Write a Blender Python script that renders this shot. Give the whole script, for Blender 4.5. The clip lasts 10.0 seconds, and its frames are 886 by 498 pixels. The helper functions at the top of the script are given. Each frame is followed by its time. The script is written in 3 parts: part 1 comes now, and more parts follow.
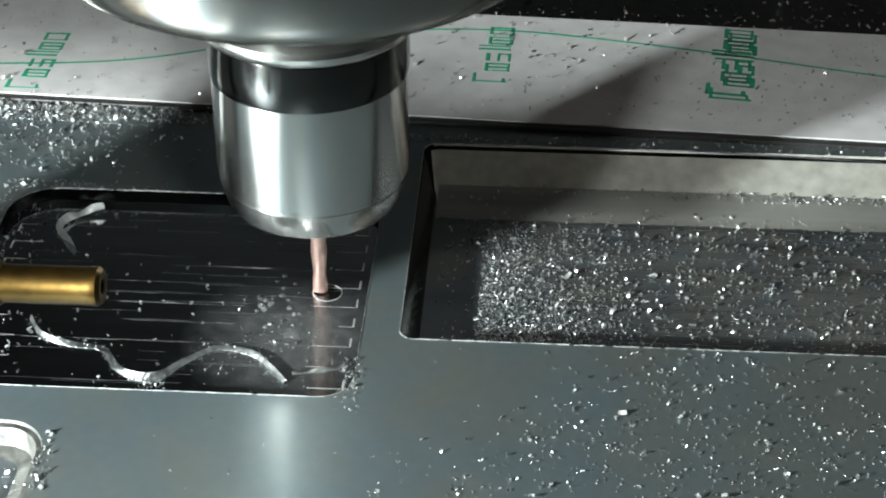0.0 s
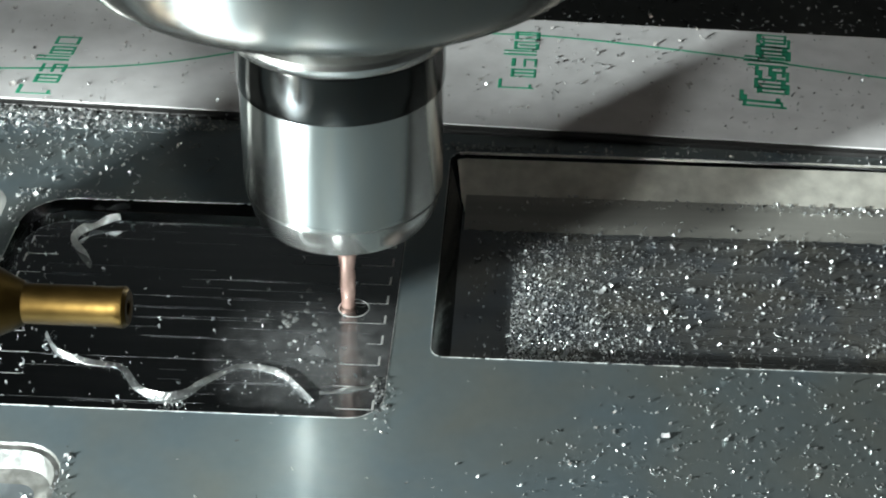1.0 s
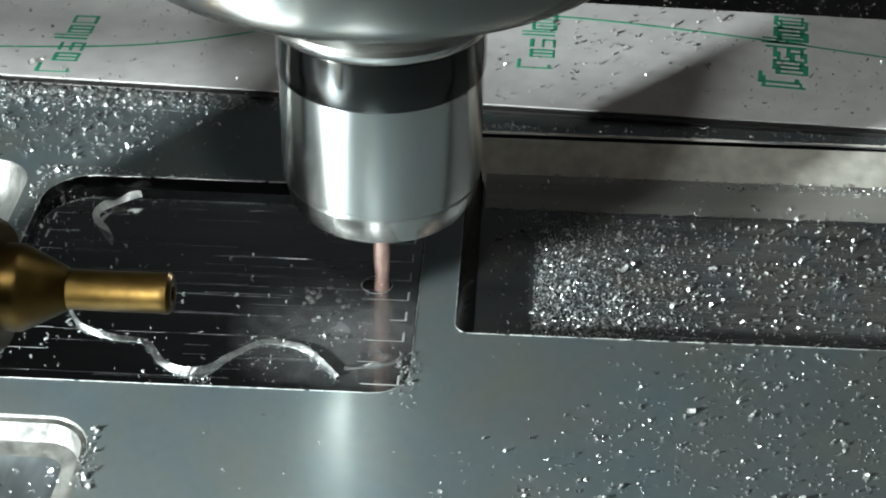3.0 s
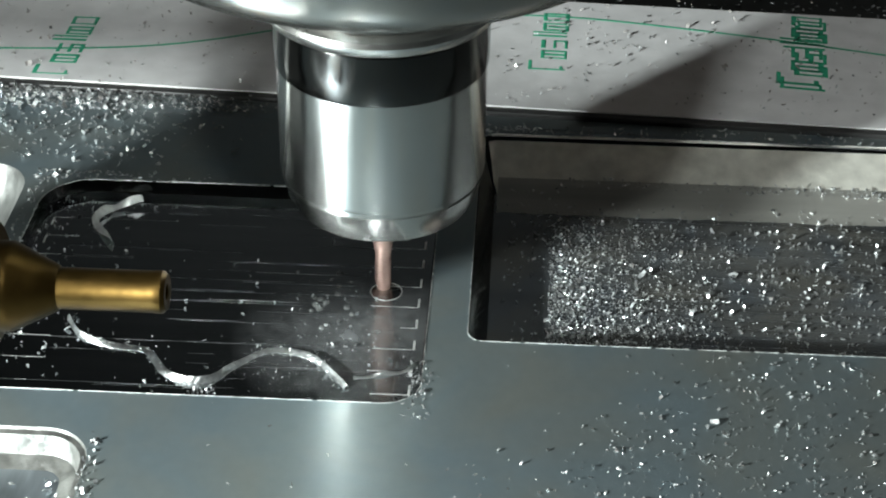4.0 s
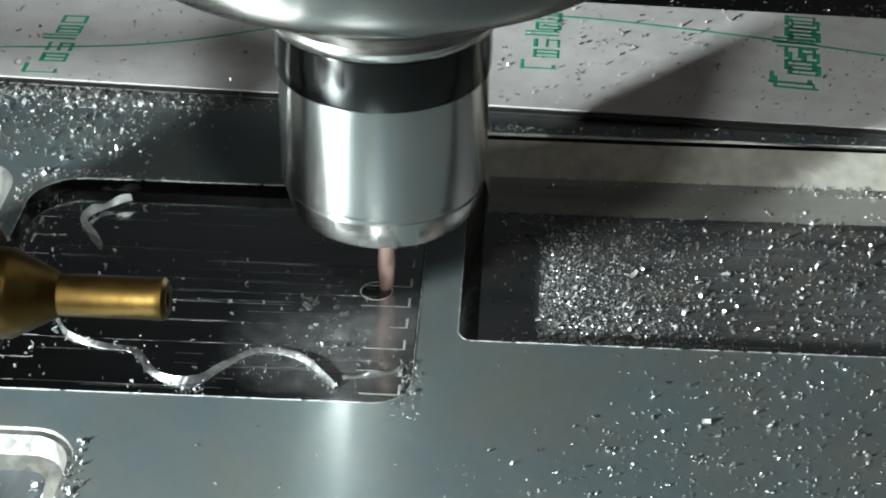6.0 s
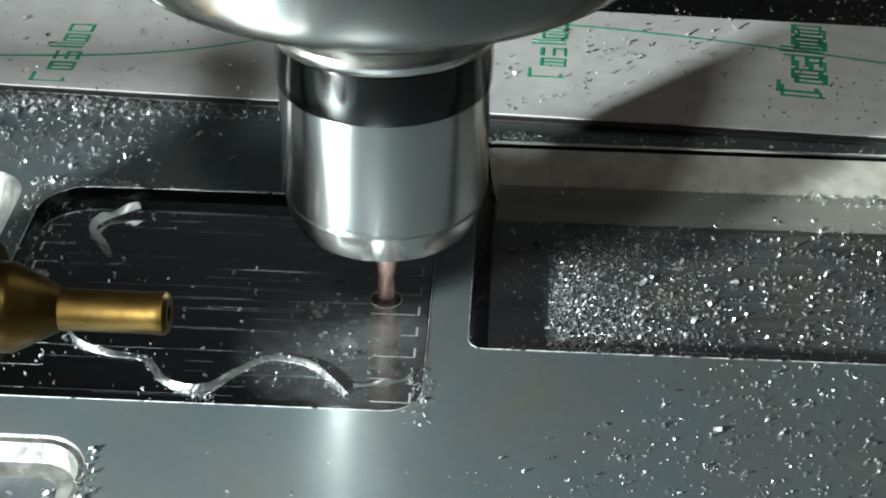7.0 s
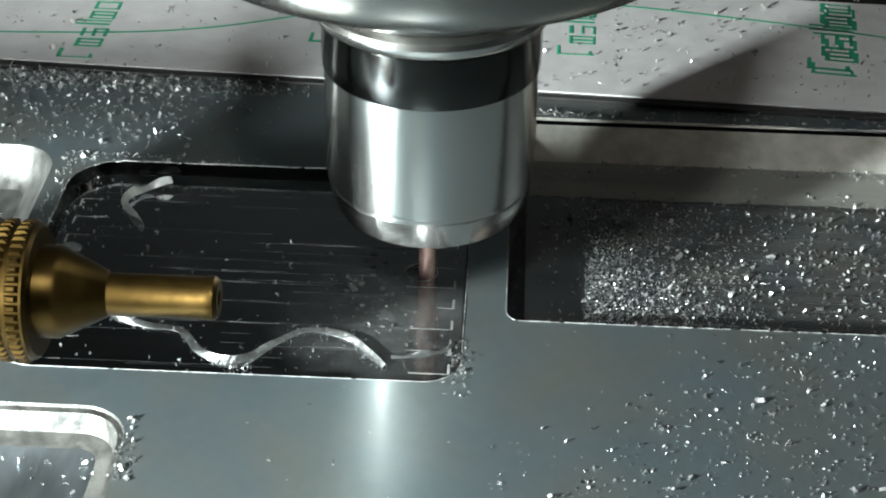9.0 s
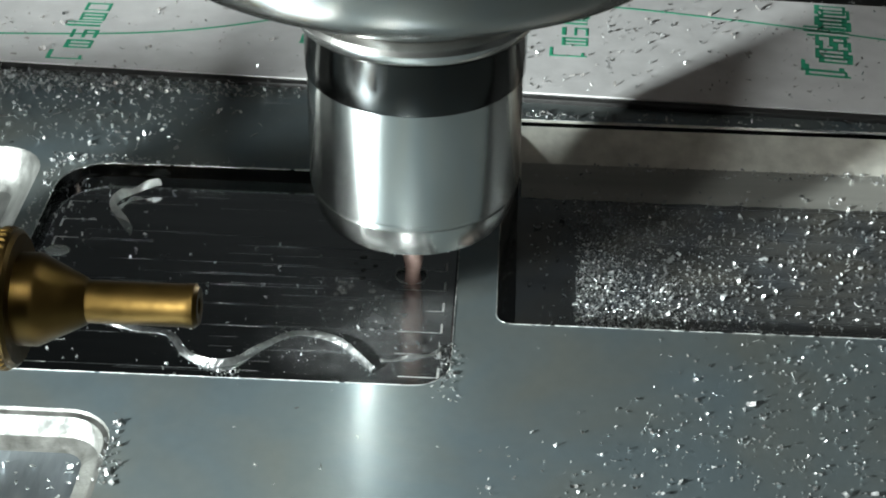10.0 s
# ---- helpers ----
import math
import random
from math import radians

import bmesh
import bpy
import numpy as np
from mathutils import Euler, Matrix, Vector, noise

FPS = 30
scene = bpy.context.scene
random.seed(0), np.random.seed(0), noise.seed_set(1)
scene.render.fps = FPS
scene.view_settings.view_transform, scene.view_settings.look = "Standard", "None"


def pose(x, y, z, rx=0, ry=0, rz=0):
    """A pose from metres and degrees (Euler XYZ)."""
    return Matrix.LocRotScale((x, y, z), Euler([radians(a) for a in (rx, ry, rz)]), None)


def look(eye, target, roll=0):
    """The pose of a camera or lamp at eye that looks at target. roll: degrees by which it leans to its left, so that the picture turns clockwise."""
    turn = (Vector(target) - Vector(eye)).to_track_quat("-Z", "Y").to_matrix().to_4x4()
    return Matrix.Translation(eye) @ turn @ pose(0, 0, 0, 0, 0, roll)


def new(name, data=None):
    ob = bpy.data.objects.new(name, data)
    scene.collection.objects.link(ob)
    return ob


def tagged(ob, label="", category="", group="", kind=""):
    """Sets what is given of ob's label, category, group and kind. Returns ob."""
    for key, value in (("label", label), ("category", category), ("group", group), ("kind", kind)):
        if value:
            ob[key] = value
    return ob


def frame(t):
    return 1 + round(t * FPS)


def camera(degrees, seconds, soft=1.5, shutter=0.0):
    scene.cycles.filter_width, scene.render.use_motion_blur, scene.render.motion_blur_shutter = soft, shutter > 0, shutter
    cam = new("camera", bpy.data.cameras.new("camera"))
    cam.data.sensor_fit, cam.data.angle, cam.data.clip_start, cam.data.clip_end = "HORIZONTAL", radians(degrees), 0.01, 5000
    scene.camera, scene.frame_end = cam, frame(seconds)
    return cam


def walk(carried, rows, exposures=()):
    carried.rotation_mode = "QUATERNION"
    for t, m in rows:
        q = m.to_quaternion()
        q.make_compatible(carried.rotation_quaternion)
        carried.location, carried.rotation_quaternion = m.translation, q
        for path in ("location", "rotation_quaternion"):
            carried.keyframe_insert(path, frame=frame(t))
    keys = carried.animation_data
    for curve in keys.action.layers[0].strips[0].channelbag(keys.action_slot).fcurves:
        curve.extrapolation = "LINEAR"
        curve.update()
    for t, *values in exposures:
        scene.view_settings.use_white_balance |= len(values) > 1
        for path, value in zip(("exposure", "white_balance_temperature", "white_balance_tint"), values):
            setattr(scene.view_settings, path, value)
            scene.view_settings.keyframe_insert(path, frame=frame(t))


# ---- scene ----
# Camera: hand-held, about 0.35 m from the cutter, looking down on the plate
cam = camera(28.385, 10.0, soft=2.0)
PATH = [
    (0.0, 0.01943, -0.29707, 0.21750, 3.244, -33.677, 0.209),
    (0.5, 0.01804, -0.28426, 0.21188, 3.241, -33.723, 0.291),
    (1.0, 0.01071, -0.28414, 0.21194, 2.976, -33.662, 0.438),
    (1.5, 0.00736, -0.28727, 0.21396, 2.932, -33.628, 0.535),
    (2.0, 0.01086, -0.28635, 0.21632, 3.000, -33.679, 0.508),
    (2.5, 0.00756, -0.28663, 0.21106, 2.906, -33.576, 0.545),
    (2.7, 0.00667, -0.28680, 0.21004, 2.899, -33.862, 0.640),
    (3.8, -0.00082, -0.28072, 0.20354, 2.194, -33.636, 1.070),
    (4.0, 0.00152, -0.27740, 0.20090, 2.668, -33.442, 0.743),
    (4.5, 0.00042, -0.27481, 0.19608, 2.635, -33.348, 0.783),
    (5.0, 0.00355, -0.27158, 0.19583, 2.697, -33.337, 0.743),
    (5.5, 0.00547, -0.27609, 0.19925, 2.653, -33.292, 0.764),
    (6.0, 0.00247, -0.27584, 0.19879, 2.498, -33.315, 0.850),
    (6.2, 0.00052, -0.27783, 0.20032, 2.459, -33.280, 0.944),
    (7.3, -0.00073, -0.27596, 0.19676, 2.350, -32.933, 0.910),
    (7.5, -0.00253, -0.27610, 0.19585, 2.370, -33.009, 0.940),
    (8.0, -0.00842, -0.27810, 0.19874, 2.255, -33.050, 0.995),
    (8.5, -0.00880, -0.27723, 0.19592, 2.332, -32.957, 0.930),
    (9.0, -0.00796, -0.27823, 0.19242, 2.217, -32.913, 1.085),
    (9.5, -0.00665, -0.27586, 0.19253, 2.198, -32.873, 1.073),
    (10.0, -0.00612, -0.27607, 0.19094, 2.209, -32.803, 1.102),
]


def camera_pose(x, y, z, yaw, pitch, roll):
    return pose(x, y, z, 0, 0, yaw) @ pose(0, 0, 0, 90 + pitch) @ pose(0, 0, 0, 0, 0, roll)


walk(cam, [(t, camera_pose(x, y, z, yaw, pitch, roll)) for t, x, y, z, yaw, pitch, roll in PATH])

# The head's way over the plate: a helix that bores downwards
HEAD_ROWS = [
    (0.0, 0.00000, 0.00000, 0.00000),
    (0.5, 0.00152, -0.00173, -0.00037),
    (1.0, 0.00049, 0.00024, -0.00075),
    (1.5, 0.00059, -0.00094, -0.00112),
    (2.0, 0.00050, 0.00040, -0.00150),
    (2.5, 0.00067, -0.00048, -0.00188),
    (2.7, 0.00282, -0.00157, -0.00203),
    (3.8, 0.00368, -0.00112, -0.00285),
    (4.0, 0.00127, 0.00149, -0.00300),
    (4.5, 0.00065, -0.00048, -0.00337),
    (5.0, 0.00254, 0.00169, -0.00375),
    (5.5, 0.00083, -0.00050, -0.00413),
    (6.0, 0.00350, 0.00133, -0.00450),
    (7.5, 0.00115, -0.00066, -0.00562),
    (8.0, 0.00409, -0.00132, -0.00600),
    (8.5, 0.00088, -0.00047, -0.00637),
    (9.0, 0.00346, -0.00254, -0.00675),
    (9.5, 0.00086, -0.00062, -0.00713),
    (10.0, 0.00251, -0.00294, -0.00750),
]

# ---- light: a work lamp low at the front left, a lamp in front, an added warm fill overhead, a dim enclosure ----
world = bpy.data.worlds.new("world")
scene.world = world
world.use_nodes = True
world.node_tree.nodes["Background"].inputs[0].default_value = (0.95, 0.92, 0.88, 1)
world.node_tree.nodes["Background"].inputs[1].default_value = 0.021


def area_lamp(name, eye, target, width, height, watts, colour):
    data = bpy.data.lights.new(name, "AREA")
    data.shape, data.size, data.size_y, data.energy, data.color = "RECTANGLE", width, height, watts, colour
    lamp = new(name, data)
    lamp.matrix_world = look(eye, target)
    return lamp


area_lamp("work_lamp", (-0.280, -0.220, 0.103), (-0.01, 0.02, 0.01), 0.022, 0.022, 6.9, (0.93, 1.0, 0.975))
area_lamp("front_lamp", (-0.070, -0.370, 0.520), (-0.02, 0.03, 0.0), 0.05, 0.05, 1.7, (0.95, 1.0, 0.97))
# unseen fill, added to lift and warm the shaded film
area_lamp("warm_fill", (0.36, 0.10, 0.79), (0.10, 0.06, 0.0), 0.22, 0.22, 0.55, (1.0, 0.86, 0.75))
scene.view_settings.exposure = 0.0

# ---- materials ----
LEFT_Z, RIGHT_Z = -0.0030, -0.0060


def material(name, base, rough, metal=0.0, noise_scale=400.0, vary=0.12, bump=0.0, bump_scale=900.0, stretch=(1, 1, 1), island=0.0, rough_vary=0.1, coat=0.0, coat_rough=0.1, turned=0.0, coat_ior=1.5):
    m = bpy.data.materials.new(name)
    m.use_nodes = True
    t = m.node_tree
    b = t.nodes["Principled BSDF"]
    b.inputs["Metallic"].default_value = metal
    b.inputs["Coat Weight"].default_value, b.inputs["Coat Roughness"].default_value = coat, coat_rough
    b.inputs["Coat IOR"].default_value = coat_ior
    if turned:
        tan = t.nodes.new("ShaderNodeTangent")
        tan.direction_type, tan.axis = "RADIAL", "Z"
        b.inputs["Anisotropic"].default_value, b.inputs["Anisotropic Rotation"].default_value = turned, 0.25
        t.links.new(tan.outputs[0], b.inputs["Tangent"])
    co = t.nodes.new("ShaderNodeTexCoord")
    mp = t.nodes.new("ShaderNodeMapping")
    mp.inputs["Scale"].default_value = stretch
    t.links.new(co.outputs["Object"], mp.inputs["Vector"])
    big = t.nodes.new("ShaderNodeTexNoise")
    big.inputs["Scale"].default_value, big.inputs["Detail"].default_value = noise_scale, 4
    t.links.new(mp.outputs[0], big.inputs["Vector"])
    wide = t.nodes.new("ShaderNodeTexNoise")
    wide.inputs["Scale"].default_value, wide.inputs["Detail"].default_value = noise_scale / 9, 3
    t.links.new(co.outputs["Object"], wide.inputs["Vector"])
    mix = t.nodes.new("ShaderNodeMath")
    mix.operation = "ADD"
    t.links.new(big.outputs["Fac"], mix.inputs[0])
    t.links.new(wide.outputs["Fac"], mix.inputs[1])
    ramp = t.nodes.new("ShaderNodeMapRange")
    ramp.inputs[1].default_value, ramp.inputs[2].default_value = 0.6, 1.4
    ramp.inputs[3].default_value, ramp.inputs[4].default_value = 1 - vary, 1 + vary
    t.links.new(mix.outputs[0], ramp.inputs[0])
    fac = ramp.outputs[0]
    if island:
        geo = t.nodes.new("ShaderNodeNewGeometry")
        span = t.nodes.new("ShaderNodeMapRange")
        span.inputs[3].default_value, span.inputs[4].default_value = 1 - island, 1 + island
        t.links.new(geo.outputs["Random Per Island"], span.inputs[0])
        both = t.nodes.new("ShaderNodeMath")
        both.operation = "MULTIPLY"
        t.links.new(fac, both.inputs[0])
        t.links.new(span.outputs[0], both.inputs[1])
        fac = both.outputs[0]
    tint = t.nodes.new("ShaderNodeVectorMath")
    tint.operation = "SCALE"
    tint.inputs[0].default_value = base
    t.links.new(fac, tint.inputs["Scale"])
    t.links.new(tint.outputs[0], b.inputs["Base Color"])
    rr = t.nodes.new("ShaderNodeMapRange")
    rr.inputs[1].default_value, rr.inputs[2].default_value = 0.6, 1.4
    rr.inputs[3].default_value, rr.inputs[4].default_value = rough * (1 - rough_vary * 2), rough * (1 + rough_vary * 2)
    t.links.new(mix.outputs[0], rr.inputs[0])
    t.links.new(rr.outputs[0], b.inputs["Roughness"])
    if bump:
        n2 = t.nodes.new("ShaderNodeTexNoise")
        n2.inputs["Scale"].default_value, n2.inputs["Detail"].default_value = bump_scale, 3
        t.links.new(mp.outputs[0], n2.inputs["Vector"])
        bp = t.nodes.new("ShaderNodeBump")
        bp.inputs["Strength"].default_value, bp.inputs["Distance"].default_value = bump, 0.0004
        t.links.new(n2.outputs["Fac"], bp.inputs["Height"])
        t.links.new(bp.outputs[0], b.inputs["Normal"])
    return m


PLATE = material("milled_aluminium", (0.25, 0.287, 0.302), 0.32, 0.78, 420, 0.06, 0.05, 1500, (1, 0.8, 1), rough_vary=0.04, coat=0.42, coat_rough=0.17, coat_ior=1.9)
MILLED = material("milled_pocket_floor", (0.19, 0.20, 0.205), 0.22, 0.72, 160, 0.5, 0.35, 300, (0.10, 1.8, 1), coat=0.4, coat_rough=0.12)
FLOOR = material("oily_pocket_floor", (0.54, 0.56, 0.575), 0.11, 1.0, 160, 0.2, 0.06, 260, (0.12, 1.6, 1), coat=0.9, coat_rough=0.05)
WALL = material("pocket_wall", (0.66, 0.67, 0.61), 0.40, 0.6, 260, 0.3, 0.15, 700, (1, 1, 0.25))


def hazed(m, centre, radii, base, extra):
    """A haze of reflected light painted on a floor: lighter and duller, thinning outwards."""
    t = m.node_tree
    b = t.nodes["Principled BSDF"]
    co, mp, gr, no, mul = [t.nodes.new("ShaderNode" + k) for k in ("TexCoord", "Mapping", "TexGradient", "TexNoise", "Math")]
    gr.gradient_type = "SPHERICAL"
    mp.inputs["Location"].default_value = [-c / r for c, r in zip(centre, radii)]
    mp.inputs["Scale"].default_value = [1 / r for r in radii]
    no.inputs["Scale"].default_value, no.inputs["Detail"].default_value = 320, 5
    mul.operation = "MULTIPLY"
    t.links.new(co.outputs["Object"], mp.inputs["Vector"])
    t.links.new(mp.outputs[0], gr.inputs["Vector"])
    t.links.new(co.outputs["Object"], no.inputs["Vector"])
    span = t.nodes.new("ShaderNodeMapRange")
    span.inputs[1].default_value, span.inputs[2].default_value = 0.1, 0.9
    t.links.new(no.outputs["Fac"], span.inputs[0])
    t.links.new(gr.outputs["Fac"], mul.inputs[0])
    t.links.new(span.outputs[0], mul.inputs[1])
    mix = t.nodes.new("ShaderNodeMix")
    mix.data_type = "RGBA"
    t.links.new(mul.outputs[0], mix.inputs["Factor"])
    t.links.new(b.inputs["Base Color"].links[0].from_socket, mix.inputs[6])
    mix.inputs[7].default_value = (*base, 1)
    t.links.new(mix.outputs[2], b.inputs["Base Color"])
    add = t.nodes.new("ShaderNodeMath")
    add.operation = "MULTIPLY_ADD"
    add.inputs[1].default_value = extra
    t.links.new(mul.outputs[0], add.inputs[0])
    t.links.new(b.inputs["Roughness"].links[0].from_socket, add.inputs[2])
    t.links.new(add.outputs[0], b.inputs["Roughness"])
    dull = t.nodes.new("ShaderNodeMath")
    dull.operation = "MULTIPLY_ADD"
    dull.inputs[1].default_value, dull.inputs[2].default_value = -0.22, 1.0
    t.links.new(mul.outputs[0], dull.inputs[0])
    t.links.new(dull.outputs[0], b.inputs["Metallic"])


def stained(m, cool, warm, scale):
    """Broad faint stains: cooler and warmer patches of dried coolant."""
    t = m.node_tree
    b = t.nodes["Principled BSDF"]
    co, no, ramp, mul = [t.nodes.new("ShaderNode" + k) for k in ("TexCoord", "TexNoise", "ValToRGB", "VectorMath")]
    no.inputs["Scale"].default_value, no.inputs["Detail"].default_value = scale, 4
    no.inputs["Distortion"].default_value = 0.6
    ramp.color_ramp.elements[0].position, ramp.color_ramp.elements[1].position = 0.36, 0.66
    ramp.color_ramp.elements[0].color, ramp.color_ramp.elements[1].color = (*cool, 1), (*warm, 1)
    mul.operation = "MULTIPLY"
    t.links.new(co.outputs["Object"], no.inputs["Vector"])
    t.links.new(no.outputs["Fac"], ramp.inputs[0])
    t.links.new(b.inputs["Base Color"].links[0].from_socket, mul.inputs[0])
    t.links.new(ramp.outputs[0], mul.inputs[1])
    t.links.new(mul.outputs[0], b.inputs["Base Color"])


stained(PLATE, (0.86, 0.96, 1.0), (1.0, 0.97, 0.88), 34)
stained(MILLED, (0.80, 0.86, 0.92), (1.0, 0.96, 0.86), 60)
# veil by the cutter: the bright nut's blurred reflection, painted into the floor
hazed(FLOOR, (-0.029, -0.0015, LEFT_Z), (0.024, 0.026, 0.03), (0.46, 0.49, 0.50), 0.30)
# paler than the floor: the back wall's reflection is put into the colour
MIRROR_MARGIN = material("margin_with_wall_reflection", (0.48, 0.485, 0.45), 0.32, 0.7, 120, 0.3, 0.12, 300, (0.12, 1.6, 1), coat=0.6, coat_rough=0.08)
BURR = material("bright_burr", (0.78, 0.80, 0.79), 0.55, 1.0, 900, 0.3)
BORE = material("bore_metal", (0.34, 0.35, 0.35), 0.16, 1.0, 500, 0.2)
# darkened wall metal: the shade on the steep pocket walls is in the colour
SHADED_WALL = material("shaded_smooth_wall", (0.11, 0.115, 0.115), 0.13, 1.0, 300, 0.12, 0.05, 600)
RIDGE = material("ridge_aluminium", (0.22, 0.235, 0.245), 0.35, 1.0, 900, 0.3)
CHIP = material("chip_aluminium", (0.44, 0.46, 0.465), 0.34, 0.8, 900, 0.15, island=0.7)
SLOT_FLOOR = material("grey_slot_floor", (0.30, 0.34, 0.37), 0.46, 1.0, 140, 0.35, 0.6, 160, (1.8, 0.35, 1))
LEDGE = material("pale_slot_ledge", (0.26, 0.265, 0.255), 0.46, 1.0, 300, 0.5, 1.0, 300)
SLOT = material("streaked_slot", (0.33, 0.34, 0.33), 0.40, 1.0, 260, 0.5, 1.0, 220, (1.6, 0.5, 1))
RIBBON = material("ribbon_swarf", (0.44, 0.46, 0.46), 0.36, 1.0, 700, 0.5, 0.9, 900)
NOSE = material("brushed_spindle_steel", (0.36, 0.355, 0.34), 0.22, 1.0, 120, 0.06, 0.03, 900, (1, 1, 0.05), turned=0.6)
BEAD = material("pale_turned_steel", (0.62, 0.62, 0.60), 0.26, 1.0, 120, 0.05, 0.03, 900)
STEEL = material("ground_steel", (0.72, 0.73, 0.71), 0.20, 1.0, 120, 0.05, 0.03, 900, (1, 1, 0.05), turned=0.85)
STEEL_DARK = material("blackened_steel", (0.075, 0.075, 0.073), 0.17, 1.0, 200, 0.12, turned=0.8)
CUTTER = material("copper_coated_carbide", (0.95, 0.64, 0.56), 0.24, 0.6, 900, 0.15)
BRASS = material("oily_brass", (0.076, 0.047, 0.014), 0.36, 1.0, 260, 0.2, 0.08, 700)
FILM = material("white_film", (0.58, 0.585, 0.59), 0.5, 0.0, 160, 0.16, 0.3, 160)
GREEN = material("green_print", (0.03, 0.33, 0.19), 0.5, 0.0, 500, 0.25)
DROP = material("clear_oil", (0.80, 0.83, 0.82), 0.04, 0.0, 200, 0.05)
DROP.node_tree.nodes["Principled BSDF"].inputs["Transmission Weight"].default_value = 0.88
RUBBER = material("black_rubber", (0.02, 0.02, 0.02), 0.5, 0.0, 300, 0.2)
STAIN = material("grey_smear", (0.30, 0.29, 0.28), 0.45, 0.0, 300, 0.3)
TABLE = material("table_iron", (0.10, 0.105, 0.10), 0.4, 1.0, 200, 0.3, 0.2, 300)
PAINT = material("enclosure_paint", (0.020, 0.022, 0.023), 0.5, 0.0, 12, 0.15)


# ---- mesh helpers ----
def mesh_object(name, bm, mat, parent=None, smooth=False):
    me = bpy.data.meshes.new(name)
    bm.normal_update()
    bm.to_mesh(me)
    bm.free()
    me.materials.append(mat)
    for poly in me.polygons:
        poly.use_smooth = smooth
    ob = new(name, me)
    ob.parent = parent
    return ob


def part(name, bm, mat, parent, label="", smooth=False):
    return tagged(mesh_object(name, bm, mat, parent, smooth), label)


def thing(name, label, category, group="", kind=""):
    return tagged(new(name), label, category, group, kind)


def box(x0, x1, y0, y1, z0, z1, bevel=0.0):
    bm = bmesh.new()
    bmesh.ops.create_cube(bm, size=1)
    for v in bm.verts:
        v.co = (x0 + (v.co.x + 0.5) * (x1 - x0), y0 + (v.co.y + 0.5) * (y1 - y0), z0 + (v.co.z + 0.5) * (z1 - z0))
    if bevel:
        bmesh.ops.bevel(bm, geom=bm.edges[:], offset=bevel, segments=2, profile=0.5, affect="EDGES")
    return bm


def lathe(profile, steps=96):
    """A turned body from (radius, height) pairs about the z axis."""
    bm = bmesh.new()
    rings = []
    for r, z in profile:
        if r < 1e-7:
            rings.append([bm.verts.new((0, 0, z))])
        else:
            rings.append([bm.verts.new((r * math.cos(2 * math.pi * k / steps), r * math.sin(2 * math.pi * k / steps), z)) for k in range(steps)])
    for a, b in zip(rings, rings[1:]):
        for k in range(steps):
            j = (k + 1) % steps
            if len(a) == 1 and len(b) > 1:
                bm.faces.new((a[0], b[k], b[j]))
            elif len(b) == 1 and len(a) > 1:
                bm.faces.new((a[k], b[0], a[j]))
            elif len(a) > 1:
                bm.faces.new((a[k], b[k], b[j], a[j]))
    bmesh.ops.recalc_face_normals(bm, faces=bm.faces)
    return bm


def sharpen(ob, degrees=28):
    """Smooth shading with crisp edges."""
    bm = bmesh.new()
    bm.from_mesh(ob.data)
    for e in bm.edges:
        e.smooth = not (len(e.link_faces) == 2 and e.calc_face_angle(0) > radians(degrees))
    for fc in bm.faces:
        fc.smooth = True
    bm.to_mesh(ob.data)
    bm.free()
    return ob


def rounded(x0, x1, y0, y1, radii, steps=7):
    """A rounded rectangle, counter-clockwise from the front left; radii for fl, fr, br, bl."""
    out = []
    for (cx, cy, sx, sy, a0), r in zip(((x0, y0, 1, 1, 180), (x1, y0, -1, 1, 270), (x1, y1, -1, -1, 0), (x0, y1, 1, -1, 90)), radii):
        for k in range(steps + 1):
            a = radians(a0 + 90 * k / steps)
            out.append((cx + sx * r + r * math.cos(a), cy + sy * r + r * math.sin(a)))
    return out


def spline(points, per=10):
    """A smooth line through a few points (Catmull-Rom)."""
    out, p = [], [points[0], *points, points[-1]]
    for a, b, c, d in zip(p, p[1:], p[2:], p[3:]):
        for k in range(per):
            t = k / per
            out.append(tuple(0.5 * (2 * b[i] + (c[i] - a[i]) * t + (2 * a[i] - 5 * b[i] + 4 * c[i] - d[i]) * t * t + (3 * b[i] - a[i] - 3 * c[i] + d[i]) * t**3) for i in range(len(b))))
    out.append(points[-1])
    return out


# ---- the machine's table and enclosure ----
def build_setting():
    tagged(mesh_object("ground", box(-0.75, 0.75, -0.75, 0.75, -0.06, -0.022), TABLE), "dark oily cast iron machine table", "machine table", kind="structure")
    for name, b in (
        ("wall_north", box(-0.76, 0.76, 0.75, 0.76, -0.06, 0.80)),
        ("wall_south", box(-0.76, 0.76, -0.76, -0.75, -0.06, 0.80)),
        ("wall_east", box(0.75, 0.76, -0.75, 0.75, -0.06, 0.80)),
        ("wall_west", box(-0.76, -0.75, -0.75, 0.75, -0.06, 0.80)),
    ):
        tagged(mesh_object(name, b, PAINT), "dim grey painted machine enclosure wall", "wall", kind="structure")
    tagged(mesh_object("ceiling", box(-0.76, 0.76, -0.76, 0.76, 0.80, 0.81), PAINT), "dim grey painted enclosure roof", "ceiling", kind="structure")


# ---- the workpiece ----
def pocket_loop(x0, x1, y0, y1, radii):
    return lambda d: rounded(x0 + d, x1 - d, y0 + d, y1 - d, [max(r - d, 0.0008) for r in radii])


LEFT = pocket_loop(-0.1008, -0.0142, -0.0256, 0.0492, (0.008, 0.007, 0.008, 0.011))


